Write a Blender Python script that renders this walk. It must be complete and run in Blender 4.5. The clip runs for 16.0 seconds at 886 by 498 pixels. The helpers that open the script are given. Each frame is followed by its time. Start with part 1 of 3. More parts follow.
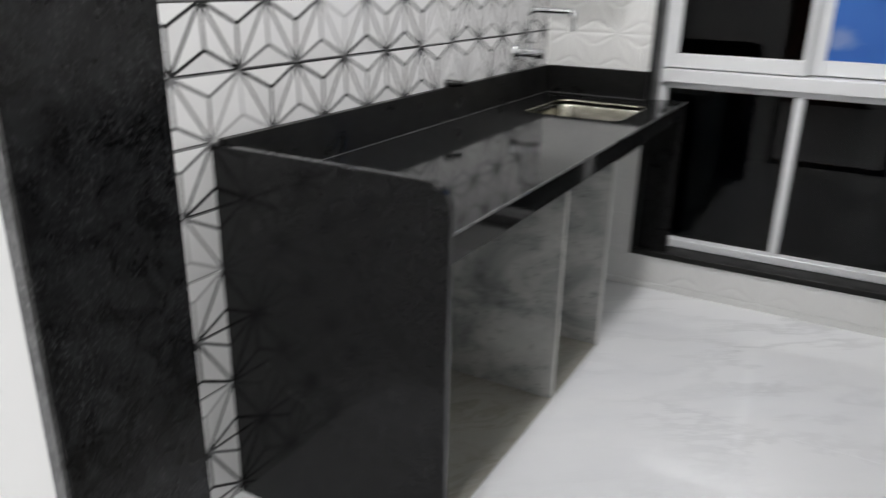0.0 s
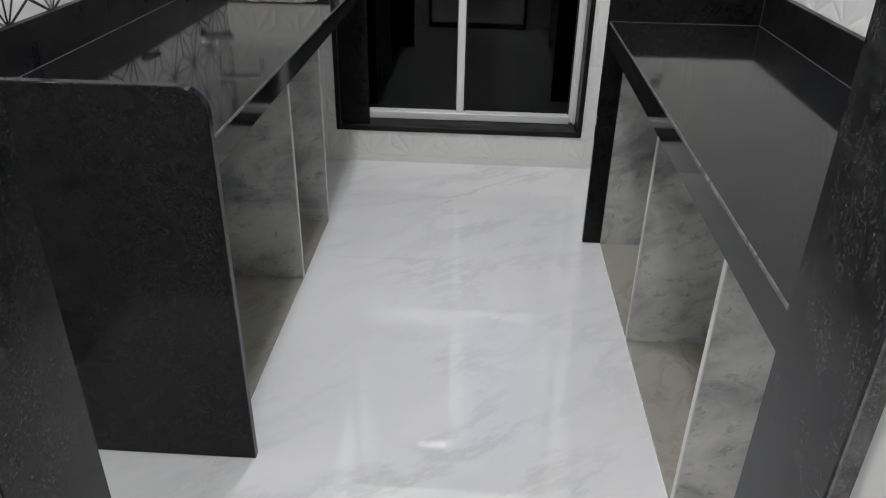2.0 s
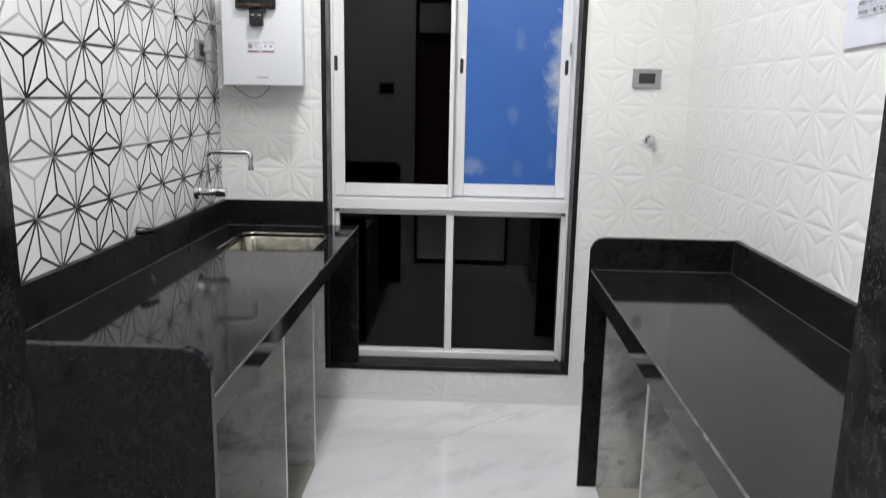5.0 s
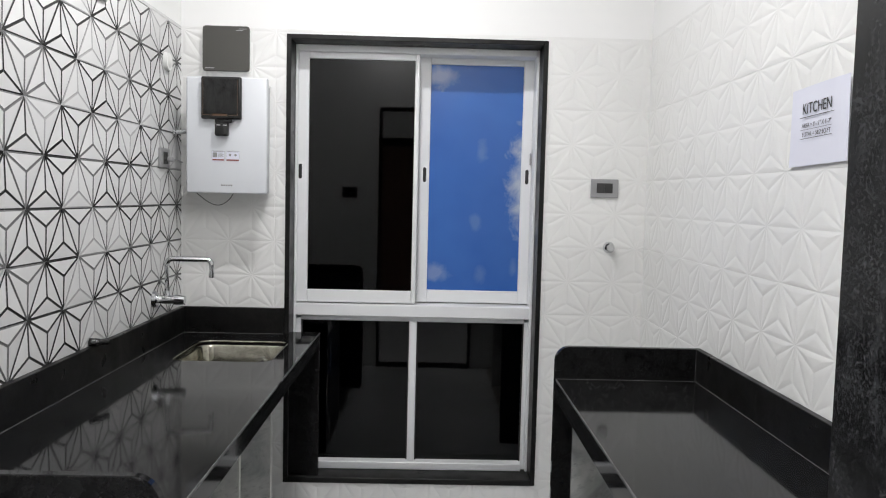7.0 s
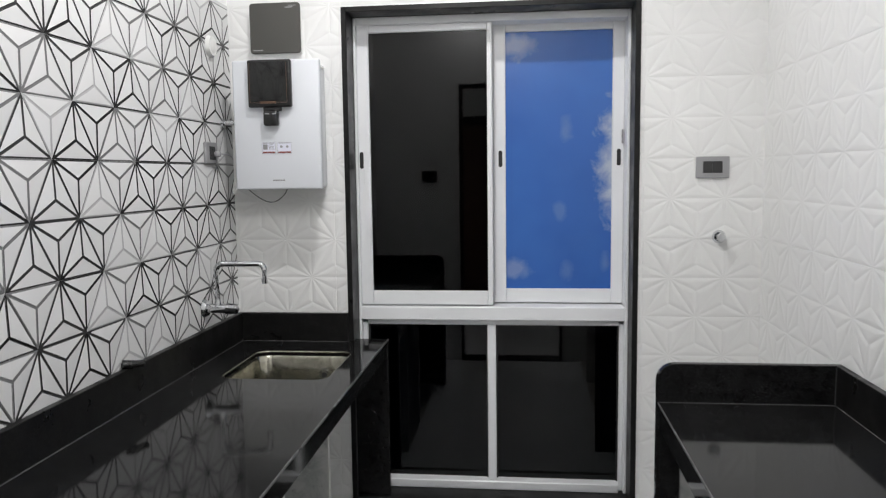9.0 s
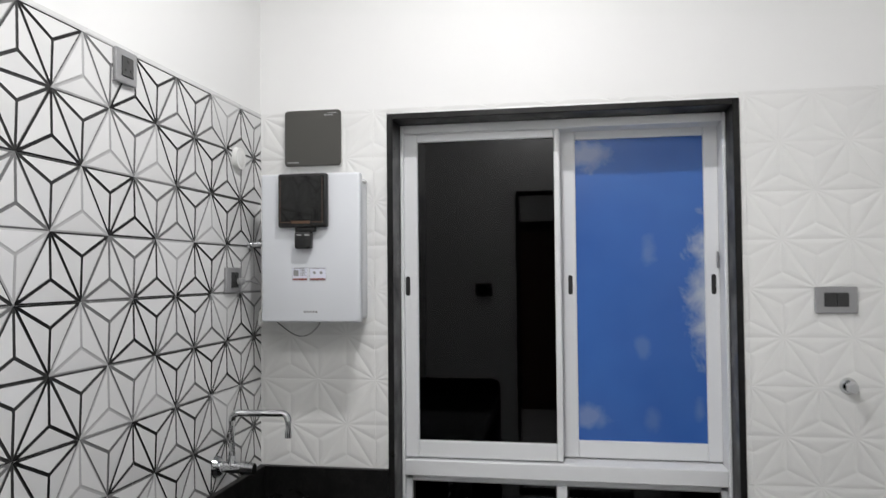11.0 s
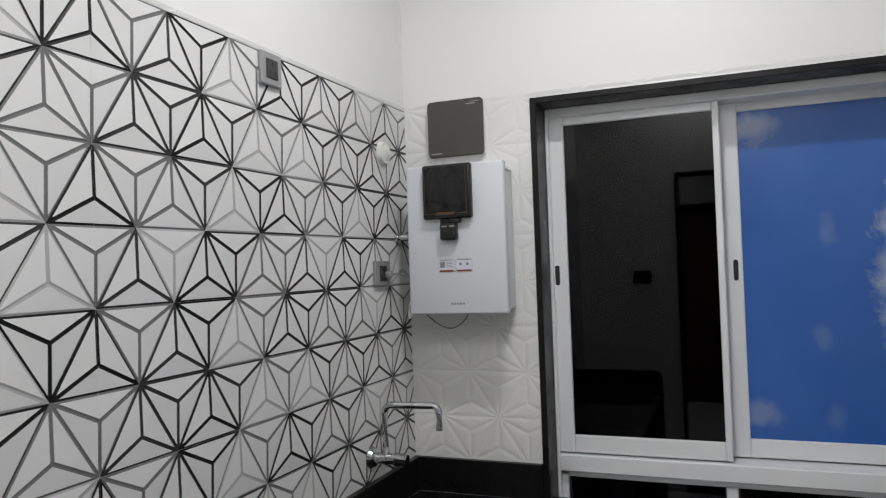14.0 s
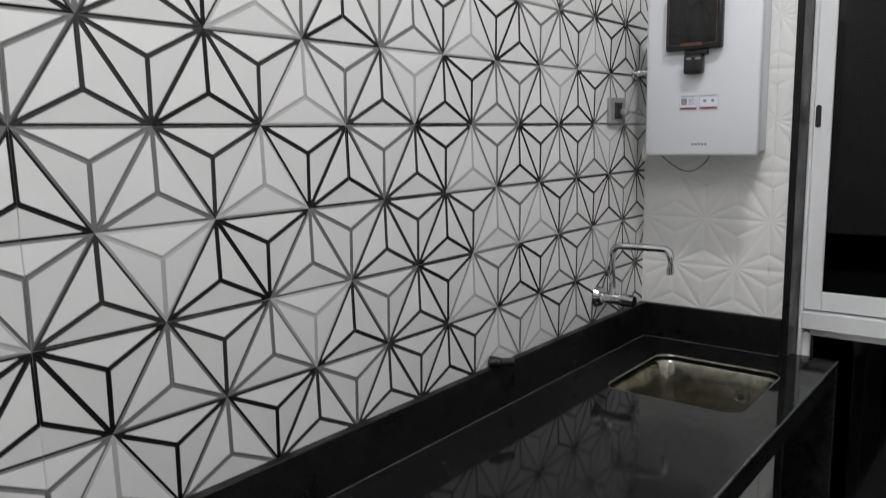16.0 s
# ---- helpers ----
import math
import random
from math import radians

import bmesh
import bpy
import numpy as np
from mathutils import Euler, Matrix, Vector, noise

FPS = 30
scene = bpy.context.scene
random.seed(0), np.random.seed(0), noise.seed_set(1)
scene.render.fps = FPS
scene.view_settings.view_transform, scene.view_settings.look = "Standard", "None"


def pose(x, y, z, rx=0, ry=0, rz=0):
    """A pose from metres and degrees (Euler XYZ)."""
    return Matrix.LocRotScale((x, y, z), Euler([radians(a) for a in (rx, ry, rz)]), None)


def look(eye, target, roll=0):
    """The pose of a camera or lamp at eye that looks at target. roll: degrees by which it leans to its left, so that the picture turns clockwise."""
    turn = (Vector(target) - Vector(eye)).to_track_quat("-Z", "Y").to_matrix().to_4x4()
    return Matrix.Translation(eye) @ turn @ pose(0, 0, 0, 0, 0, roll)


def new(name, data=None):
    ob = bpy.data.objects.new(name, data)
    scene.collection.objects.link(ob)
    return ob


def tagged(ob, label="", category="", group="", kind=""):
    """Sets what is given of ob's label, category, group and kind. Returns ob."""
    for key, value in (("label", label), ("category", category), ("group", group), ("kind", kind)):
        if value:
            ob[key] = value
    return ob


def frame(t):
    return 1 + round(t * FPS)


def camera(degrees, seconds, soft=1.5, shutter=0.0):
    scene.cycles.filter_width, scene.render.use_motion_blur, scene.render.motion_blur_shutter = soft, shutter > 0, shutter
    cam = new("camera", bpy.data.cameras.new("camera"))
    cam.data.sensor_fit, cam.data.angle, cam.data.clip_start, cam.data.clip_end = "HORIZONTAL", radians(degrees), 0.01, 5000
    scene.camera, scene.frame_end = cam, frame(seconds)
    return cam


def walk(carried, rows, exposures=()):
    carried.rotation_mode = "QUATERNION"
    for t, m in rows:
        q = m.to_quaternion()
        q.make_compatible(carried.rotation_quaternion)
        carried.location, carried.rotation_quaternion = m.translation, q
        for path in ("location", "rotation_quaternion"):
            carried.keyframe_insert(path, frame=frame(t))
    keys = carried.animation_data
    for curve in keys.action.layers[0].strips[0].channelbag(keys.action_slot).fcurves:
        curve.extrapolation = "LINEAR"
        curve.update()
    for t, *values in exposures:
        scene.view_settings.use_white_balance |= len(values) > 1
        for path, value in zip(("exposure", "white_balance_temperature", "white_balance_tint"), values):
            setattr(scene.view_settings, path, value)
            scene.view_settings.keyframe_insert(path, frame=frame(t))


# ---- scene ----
cam = camera(61.5, 16.0, soft=1.1, shutter=0.45)
PATH = [
    (0, (1.23, -3.078, 1.268), (0.313, -1.438, 0.582), 1.1),
    (0.5, (1.14, -3.16, 1.332), (0.756, -1.318, 0.653), 1.0),
    (1, (1.121, -3.211, 1.333), (0.97, -1.388, 0.524), 1.7),
    (1.5, (1.115, -3.225, 1.322), (1.021, -1.445, 0.415), 0.9),
    (2, (1.106, -3.236, 1.314), (1.019, -1.482, 0.355), 1.1),
    (2.5, (1.103, -3.238, 1.316), (1.003, -1.498, 0.334), 1.3),
    (3, (1.087, -3.239, 1.321), (1.003, -1.501, 0.336), 1.0),
    (3.5, (1.073, -3.252, 1.329), (1.005, -1.457, 0.449), 0.7),
    (4, (1.075, -3.242, 1.349), (1.006, -1.386, 0.608), 1.0),
    (4.5, (1.072, -3.243, 1.364), (1.006, -1.337, 0.76), 1.0),
    (5, (1.07, -3.242, 1.385), (1.015, -1.284, 0.985), 1.1),
    (7.5, (1.062, -3.213, 1.421), (1.112, -1.218, 1.285), 1.4),
    (8, (1.116, -3.097, 1.414), (1.151, -1.112, 1.168), 1.5),
    (8.5, (1.139, -2.968, 1.432), (1.012, -0.984, 1.21), 0.2),
    (10.8, (1.053, -2.428, 1.562), (0.743, -0.452, 1.566), -1.0),
    (11, (1.056, -2.4, 1.567), (0.709, -0.431, 1.631), -0.5),
    (11.5, (1.058, -2.358, 1.574), (0.61, -0.412, 1.676), -0.6),
    (12, (1.063, -2.343, 1.575), (0.554, -0.412, 1.68), -0.6),
    (12.5, (1.07, -2.337, 1.573), (0.52, -0.417, 1.683), -0.8),
    (13, (1.078, -2.33, 1.573), (0.462, -0.429, 1.657), -1.1),
    (13.5, (1.071, -2.332, 1.567), (0.403, -0.447, 1.619), -1.4),
    (14, (1.068, -2.329, 1.565), (0.319, -0.475, 1.612), -2.0),
    (14.5, (1.058, -2.332, 1.553), (0.234, -0.511, 1.608), -2.4),
    (15, (1.033, -2.338, 1.525), (-0.018, -0.637, 1.467), -1.8),
    (15.5, (1.023, -2.34, 1.512), (-0.211, -0.777, 1.332), -2.0),
    (16, (1.031, -2.322, 1.49), (-0.217, -0.788, 1.186), -1.1),
]
EXPOSURES = [(0.0, 0.2), (0.5, 0.42), (1.0, 0.38), (1.5, 0.18), (2.0, -0.03), (2.5, -0.1), (3.5, -0.12), (4.0, 0.24), (4.5, 0.33), (5.0, 0.27), (7.5, 0.0), (8.5, 0.0), (11.0, -0.25), (12.0, -0.79), (13.0, -0.81), (13.5, -0.69), (14.0, -0.62), (15.0, -0.68), (15.5, -0.58), (16.0, -0.42)]
DOWN_W, HALL_W = 19.0, 58.0

walk(cam, [(t, look(eye, target, roll)) for t, eye, target, roll in PATH], EXPOSURES)

# ---- world and lamps ----
world = bpy.data.worlds.new("night")
scene.world = world
world.use_nodes = True
world.node_tree.nodes["Background"].inputs[0].default_value = (0.02, 0.03, 0.05, 1)
world.node_tree.nodes["Background"].inputs[1].default_value = 0.05


def area_lamp(name, m, sx, sy, watts, colour=(1, 1, 1)):
    data = bpy.data.lights.new(name, "AREA")
    data.shape, data.size, data.size_y, data.energy, data.color = "RECTANGLE", sx, sy, watts, colour
    ob = new(name, data)
    ob.matrix_world = m
    return ob


W, L, H, TOP = 2.007, 2.613, 2.95, 2.116     # room width, length, ceiling, tile height
WALL = 0.144                                  # thickness of the wall with the doorway
DX0, DX1, DTOP = 0.672, 1.415, 2.12           # doorway
WX0, WX1, WZ0, WZ1 = 0.447, 1.561, 0.15, 2.097  # window opening, outside of the stone trim
CT, ST = 0.813, 0.925                         # worktop, upstand
COOL = (0.995, 0.985, 0.99)
LAMPS = ((0.82, -0.97), (0.82, -2.40))          # two slim ceiling lights
for lx, ly in LAMPS:
    area_lamp("strip_light_lamp", look((lx, ly, H - 0.036), (lx, ly + 0.0001, 0)), 0.22, 0.05, DOWN_W, COOL)
# assumed lamp out of view, added to brighten the hall, doorway and right cabinet
area_lamp("hall_fill_lamp", look((-0.65, -4.0, H - 0.05), (-0.65, -3.9999, 0)), 0.5, 0.5, HALL_W, COOL)


# ---- materials ----
def mat(name, rgb, rough=0.5, metal=0.0, spec=0.5):
    m = bpy.data.materials.new(name)
    m.use_nodes = True
    b = m.node_tree.nodes["Principled BSDF"]
    b.inputs["Base Color"].default_value = (*rgb, 1)
    b.inputs["Roughness"].default_value = rough
    b.inputs["Metallic"].default_value = metal
    b.inputs["Specular IOR Level"].default_value = spec
    return m


def node(m, kind, **ins):
    n = m.node_tree.nodes.new(kind)
    for key, value in ins.items():
        n.inputs[key.replace("_", " ")].default_value = value
    return n


def coords(m, scale=(1, 1, 1), rot=(0, 0, 0)):
    tc = m.node_tree.nodes.new("ShaderNodeNewGeometry")
    turn = node(m, "ShaderNodeMapping", Rotation=rot)
    mp = node(m, "ShaderNodeMapping", Scale=scale)
    m.node_tree.links.new(tc.outputs["Position"], turn.inputs["Vector"])
    m.node_tree.links.new(turn.outputs["Vector"], mp.inputs["Vector"])
    return mp.outputs["Vector"]


def noisy(m, scale, detail=4.0, rough=0.6, distort=0.0, vec=None):
    n = node(m, "ShaderNodeTexNoise", Scale=scale, Detail=detail, Roughness=rough, Distortion=distort)
    m.node_tree.links.new(vec if vec else coords(m), n.inputs["Vector"])
    return n.outputs["Fac"]


def ramp(m, fac, stops):
    r = m.node_tree.nodes.new("ShaderNodeValToRGB")
    m.node_tree.links.new(fac, r.inputs["Fac"])
    e = r.color_ramp.elements
    while len(e) < len(stops):
        e.new(0.5)
    for el, (p, c) in zip(e, stops):
        el.position, el.color = p, (c if len(c) == 4 else (*c, 1))
    return r.outputs["Color"]


def mix(m, fac, a, b, mode="MIX"):
    n = m.node_tree.nodes.new("ShaderNodeMix")
    n.data_type, n.blend_type = "RGBA", mode
    for sock, v in ((n.inputs[0], fac), (n.inputs[6], a), (n.inputs[7], b)):
        if isinstance(v, bpy.types.NodeSocket):
            m.node_tree.links.new(v, sock)
        else:
            sock.default_value = v if isinstance(v, float) else (*v, 1)
    return n.outputs[2]


def feed(m, sock, out):
    m.node_tree.links.new(out, m.node_tree.nodes["Principled BSDF"].inputs[sock])


def bumped(m, fac, strength, distance=0.002):
    b = node(m, "ShaderNodeBump", Strength=strength, Distance=distance)
    m.node_tree.links.new(fac, b.inputs["Height"])
    feed(m, "Normal", b.outputs["Normal"])


def grey(v):
    return (v, v, v)


def plaster(name, rgb):
    m = mat(name, rgb, 0.55)
    n = noisy(m, 2.2, 3)
    feed(m, "Base Color", mix(m, n, tuple(c * 0.95 for c in rgb), rgb))
    bumped(m, noisy(m, 160, 3), 0.12, 0.001)
    return m


def granite(name, lo, hi, fleck, rough, calm=0.3, spec=0.3):
    """Black granite: cloudy ground and pale flecks, which gather in patches where calm is low."""
    m = mat(name, lo, rough, 0.0, spec)
    a = ramp(m, noisy(m, 34, 6, 0.7, 0.6), [(0.42, lo), (0.78, hi)])
    s = ramp(m, noisy(m, 260, 5, 0.8), [(0.52, grey(0)), (0.74, grey(1))])
    w = ramp(m, noisy(m, 13, 5, 0.7, 0.8), [(0.40, grey(calm)), (0.68, grey(1))])
    c = mix(m, mix(m, 1.0, s, w, "MULTIPLY"), a, fleck)
    feed(m, "Base Color", c)
    r = ramp(m, noisy(m, 9, 4, 0.6), [(0.35, grey(rough * 0.75)), (0.75, grey(rough * 1.5))])
    feed(m, "Roughness", r)
    bumped(m, noisy(m, 260, 2), 0.03, 0.0005)
    return m


def marble(name, base, vein, rough, scale=1.0, strong=0.6, cloud=0.9):
    m = mat(name, base, rough)
    v = coords(m, (scale, scale * 0.45, scale), (0, 0, radians(32)))
    warp = noisy(m, 2.6, 7, 0.62, 1.3, v)
    lines = ramp(m, warp, [(0.44, grey(0)), (0.495, grey(1)), (0.51, grey(1)), (0.58, grey(0))])
    broad = ramp(m, noisy(m, 1.4, 5, 0.6, 0.8, v), [(0.42, grey(0)), (0.72, grey(cloud))])
    both = mix(m, 1.0, lines, broad, "MULTIPLY")
    c = mix(m, mix(m, strong, grey(0), both), base, vein)
    soft = ramp(m, noisy(m, 5, 5, 0.6), [(0.3, grey(0.93)), (0.7, grey(1.0))])
    feed(m, "Base Color", mix(m, 1.0, c, soft, "MULTIPLY"))
    return m


def tile_paint(name, rgb, rough):
    m = mat(name, rgb, rough)
    info = m.node_tree.nodes.new("ShaderNodeObjectInfo")
    n = noisy(m, 12, 3)
    c = mix(m, n, tuple(c * 0.96 for c in rgb), rgb)
    t = ramp(m, info.outputs["Random"], [(0, grey(0.965)), (1, grey(1.0))])
    feed(m, "Base Color", mix(m, 1.0, c, t, "MULTIPLY"))
    bumped(m, noisy(m, 90, 3), 0.05, 0.0008)
    return m


WHITE_WALL = plaster("white_plaster", (0.84, 0.84, 0.83))
CEIL = plaster("ceiling_white", (0.85, 0.85, 0.85))
GROUT = plaster("white_grout", (0.74, 0.74, 0.73))
GRANITE = granite("black_granite", grey(0.005), (0.015, 0.015, 0.0155), (0.075, 0.075, 0.078), 0.06, 0.25, 0.2)
GRANITE_ROUGH = granite("dull_black_granite", (0.005, 0.005, 0.0055), (0.014, 0.014, 0.0145), (0.045, 0.045, 0.046), 0.12, 0.12, 0.29)
GRANITE_JAMB = granite("mottled_black_granite", (0.006, 0.006, 0.0065), (0.033, 0.034, 0.036), (0.13, 0.13, 0.137), 0.15, 0.1, 0.24)
GRANITE_HONED = granite("honed_black_granite", (0.004, 0.004, 0.004), (0.014, 0.014, 0.0135), (0.05, 0.048, 0.044), 0.36, 0.4, 0.25)
GRANITE_EDGE = granite("cut_granite_edge", grey(0.06), grey(0.20), grey(0.40), 0.35)
FLOOR = mat("white_floor_marble", (0.80, 0.81, 0.82), 0.018, 0.0, 0.9)
_v = coords(FLOOR, (0.7, 2.0, 1.0), (0, 0, radians(-38)))
_l = ramp(FLOOR, noisy(FLOOR, 1.5, 10, 0.66, 0.25, _v), [(0.470, grey(0)), (0.497, grey(0.9)), (0.503, grey(0.9)), (0.545, grey(0))])
_m = ramp(FLOOR, noisy(FLOOR, 1.3, 4, 0.55, 0.2), [(0.40, grey(0)), (0.66, grey(1))])
_k = mix(FLOOR, 1.0, _l, _m, "MULTIPLY")
_w = ramp(FLOOR, noisy(FLOOR, 1.6, 6, 0.6, 0.3, _v), [(0.40, (0.80, 0.81, 0.82)), (0.70, (0.735, 0.75, 0.77))])
feed(FLOOR, "Base Color", mix(FLOOR, mix(FLOOR, 0.38, grey(0), _k), _w, (0.42, 0.43, 0.44)))
BOARD = mat("grey_white_marble_board", (0.5, 0.5, 0.48), 0.16)
_v = coords(BOARD, (1.0, 1.0, 1.7), (radians(35), radians(20), 0))
_a = ramp(BOARD, noisy(BOARD, 4.2, 6, 0.62, 0.6, _v), [(0.34, (0.66, 0.66, 0.635)), (0.50, (0.52, 0.525, 0.51)), (0.62, (0.33, 0.34, 0.335)), (0.76, (0.15, 0.155, 0.155))])
_e = ramp(BOARD, noisy(BOARD, 26, 5, 0.7, 0.4, _v), [(0.55, grey(0)), (0.70, grey(0.6))])
feed(BOARD, "Base Color", mix(BOARD, _e, _a, (0.17, 0.175, 0.17)))
BOARD_EDGE = marble("cut_marble_edge", (0.62, 0.62, 0.59), (0.55, 0.55, 0.53), 0.4, 3.0, 0.4)
JOINT = mat("grey_joint_filler", grey(0.13), 0.5)
BASE = marble("beige_marble", (0.35, 0.34, 0.305), (0.20, 0.19, 0.155), 0.16, 4.0, 0.8)
TILE_W = tile_paint("white_relief_tile", (0.80, 0.80, 0.785), 0.32)
TILE_L = tile_paint("patterned_tile_white", (0.76, 0.76, 0.755), 0.20)
INKS = [mat("ink_" + n, c, 0.42, 0.0, 0.3) for n, c in
        (("black", grey(0.005)), ("charcoal", grey(0.03)), ("grey", grey(0.16)), ("pale_grey", grey(0.42)))]
ALU = mat("white_coated_aluminium", (0.78, 0.79, 0.80), 0.3)
bumped(ALU, noisy(ALU, 300, 2), 0.03, 0.0004)
RUBBER = mat("black_rubber", grey(0.01), 0.6)
PLASTIC_W = mat("glossy_white_plastic", (0.67, 0.69, 0.72), 0.22)
PLASTIC_M = mat("matt_white_plastic", (0.75, 0.75, 0.73), 0.4)
PLASTIC_B = mat("black_plastic", grey(0.012), 0.25)
GLOSS_B = mat("glossy_black_plastic", grey(0.005), 0.06)
PLATE = mat("silver_grey_plastic", (0.33, 0.33, 0.335), 0.35, 0.3)
MODULE = mat("dark_grey_switch", grey(0.03), 0.35)
CHROME = mat("chrome", (0.62, 0.63, 0.64), 0.07, 1.0)
STEEL = mat("brushed_steel", (0.42, 0.40, 0.33), 0.2, 1.0)
feed(STEEL, "Base Color", ramp(STEEL, noisy(STEEL, 16, 5, 0.65, 0.8), [(0.32, (0.22, 0.21, 0.165)), (0.66, (0.50, 0.48, 0.41))]))
feed(STEEL, "Roughness", ramp(STEEL, noisy(STEEL, 40, 4, 0.6, 0, coords(STEEL, (1, 8, 1))), [(0.3, grey(0.10)), (0.7, grey(0.24))]))
GREYBOX = mat("grey_metallic_cover", (0.075, 0.073, 0.066), 0.34, 0.35)
PAPER = mat("white_paper", (0.68, 0.69, 0.78), 0.7)
bumped(PAPER, noisy(PAPER, 9, 2), 0.15, 0.004)
INK = mat("printing_ink", grey(0.02), 0.6)
INK_GREY = mat("grey_printing_ink", grey(0.25), 0.6)
RED = mat("red_print", (0.22, 0.045, 0.03), 0.5)
GOLD = mat("copper_print", (0.10, 0.055, 0.03), 0.4, 0.2)
CABLE = mat("grey_cable", grey(0.18), 0.5)
WOOD = mat("dark_brown_wood", (0.06, 0.028, 0.015), 0.4)
feed(WOOD, "Base Color", ramp(WOOD, noisy(WOOD, 14, 5, 0.6, 0.5, coords(WOOD, (6, 6, 0.4))), [(0.3, (0.035, 0.016, 0.009)), (0.7, (0.10, 0.045, 0.022))]))
LAMP = mat("lit_diffuser", (1, 1, 1))
LAMP.node_tree.nodes["Principled BSDF"].inputs["Emission Color"].default_value = (*COOL, 1)
LAMP.node_tree.nodes["Principled BSDF"].inputs["Emission Strength"].default_value = 30.0
GLASS = mat("dark_tinted_glass", (0.02, 0.022, 0.024), 0.02)
GLASS.node_tree.nodes["Principled BSDF"].inputs["Transmission Weight"].default_value = 1.0
GLASS.node_tree.nodes["Principled BSDF"].inputs["IOR"].default_value = 1.36
# blue film with a few printed clouds
SKY = mat("blue_sky_film", (0.04, 0.15, 0.52), 0.25)
def cloud(centre, size, lo=0.55, hi=1.0):
    """Soft patch of cloud round a place on the film, broken up by noise."""
    v = coords(SKY, tuple(1 / k for k in size))
    off = node(SKY, "ShaderNodeVectorMath")
    off.operation = "SUBTRACT"
    off.inputs[1].default_value = tuple(c / k for c, k in zip(centre, size))
    SKY.node_tree.links.new(v, off.inputs[0])
    ln = SKY.node_tree.nodes.new("ShaderNodeVectorMath")
    ln.operation = "LENGTH"
    SKY.node_tree.links.new(off.outputs[0], ln.inputs[0])
    n = noisy(SKY, 13, 6, 0.6, 0.4)
    a = node(SKY, "ShaderNodeMath")
    a.operation = "MULTIPLY_ADD"
    a.inputs[1].default_value = 1.7
    SKY.node_tree.links.new(n, a.inputs[0])
    SKY.node_tree.links.new(ln.outputs["Value"], a.inputs[2])
    return ramp_range(SKY, a.outputs[0], 1.2, 1.85)


def ramp_range(m, fac, full, none):
    r = node(m, "ShaderNodeMapRange")
    for sock, v in (("From Min", full), ("From Max", none), ("To Min", 1.0), ("To Max", 0.0)):
        r.inputs[sock].default_value = v
    m.node_tree.links.new(fac, r.inputs["Value"])
    return r.outputs["Result"]


_b = ramp(SKY, noisy(SKY, 2.0, 3), [(0.3, (0.030, 0.112, 0.40)), (0.7, (0.046, 0.150, 0.465))])
for _c, _s, _k in (((1.515, 0.2, 1.47), (0.11, 9, 0.27), 1.0), ((1.10, 0.2, 1.965), (0.10, 9, 0.055), 0.55), ((1.11, 0.2, 1.07), (0.07, 9, 0.05), 0.35),
                   ((1.30, 0.2, 1.63), (0.03, 9, 0.06), 0.16), ((1.28, 0.2, 1.31), (0.03, 9, 0.05), 0.14), ((1.31, 0.2, 1.06), (0.03, 9, 0.05), 0.12), ((1.46, 0.2, 1.10), (0.025, 9, 0.05), 0.16)):
    _f = node(SKY, "ShaderNodeMath")
    _f.operation = "MULTIPLY"
    _f.inputs[1].default_value = _k
    SKY.node_tree.links.new(cloud(_c, _s), _f.inputs[0])
    _b = mix(SKY, _f.outputs[0], _b, (0.42, 0.47, 0.56))
feed(SKY, "Base Color", _b)


# ---- mesh helpers ----
def shape(bm, material):
    me = bpy.data.meshes.new("mesh")
    bmesh.ops.recalc_face_normals(bm, faces=bm.faces)
    bm.to_mesh(me)
    bm.free()
    for m in (material if isinstance(material, (list, tuple)) else [material]):
        me.materials.append(m)
    return me


def part(name, bm, material, parent=None, label="", smooth=False):
    me = shape(bm, material)
    if smooth:
        me.polygons.foreach_set("use_smooth", [True] * len(me.polygons))
        me.set_sharp_from_angle(angle=radians(35))
    ob = new(name, me)
    if parent:
        ob.parent = parent
        ob.matrix_parent_inverse = parent.matrix_world.inverted()
    return tagged(ob, label) if label else ob


def thing(name, at, label, category, group="", kind=""):
    ob = new(name)
    ob.empty_display_size = 0.05
    ob.location = at
    ob.matrix_world = Matrix.Translation(at)
    return tagged(ob, label, category, group, kind)


def add_box(bm, x0, x1, y0, y1, z0, z1, bevel=0.0, seg=2, axis=None):
    made = bmesh.ops.create_cube(bm, size=1, matrix=Matrix.LocRotScale(
        ((x0 + x1) / 2, (y0 + y1) / 2, (z0 + z1) / 2), None, (abs(x1 - x0), abs(y1 - y0), abs(z1 - z0))))["verts"]
    if bevel:
        edges = {e for v in made for e in v.link_edges}
        if axis is not None:
            edges = {e for e in edges if abs((e.verts[0].co - e.verts[1].co).normalized()[axis]) > 0.9}
        bmesh.ops.bevel(bm, geom=list(edges), offset=bevel, segments=seg, affect="EDGES", profile=0.5)
    return bm


def box(x0, x1, y0, y1, z0, z1, bevel=0.0, seg=2, axis=None):
    return add_box(bmesh.new(), x0, x1, y0, y1, z0, z1, bevel, seg, axis)


def add_cyl(bm, a, b, r0, r1=None, n=24):
    a, b = Vector(a), Vector(b)
    r1 = r0 if r1 is None else r1
    turn = (b - a).to_track_quat("Z", "Y").to_matrix().to_4x4()
    bmesh.ops.create_cone(bm, cap_ends=True, segments=n, radius1=r0, radius2=r1, depth=(b - a).length,
                          matrix=Matrix.Translation((a + b) / 2) @ turn)
    return bm


def cyl(a, b, r0, r1=None, n=24):
    return add_cyl(bmesh.new(), a, b, r0, r1, n)


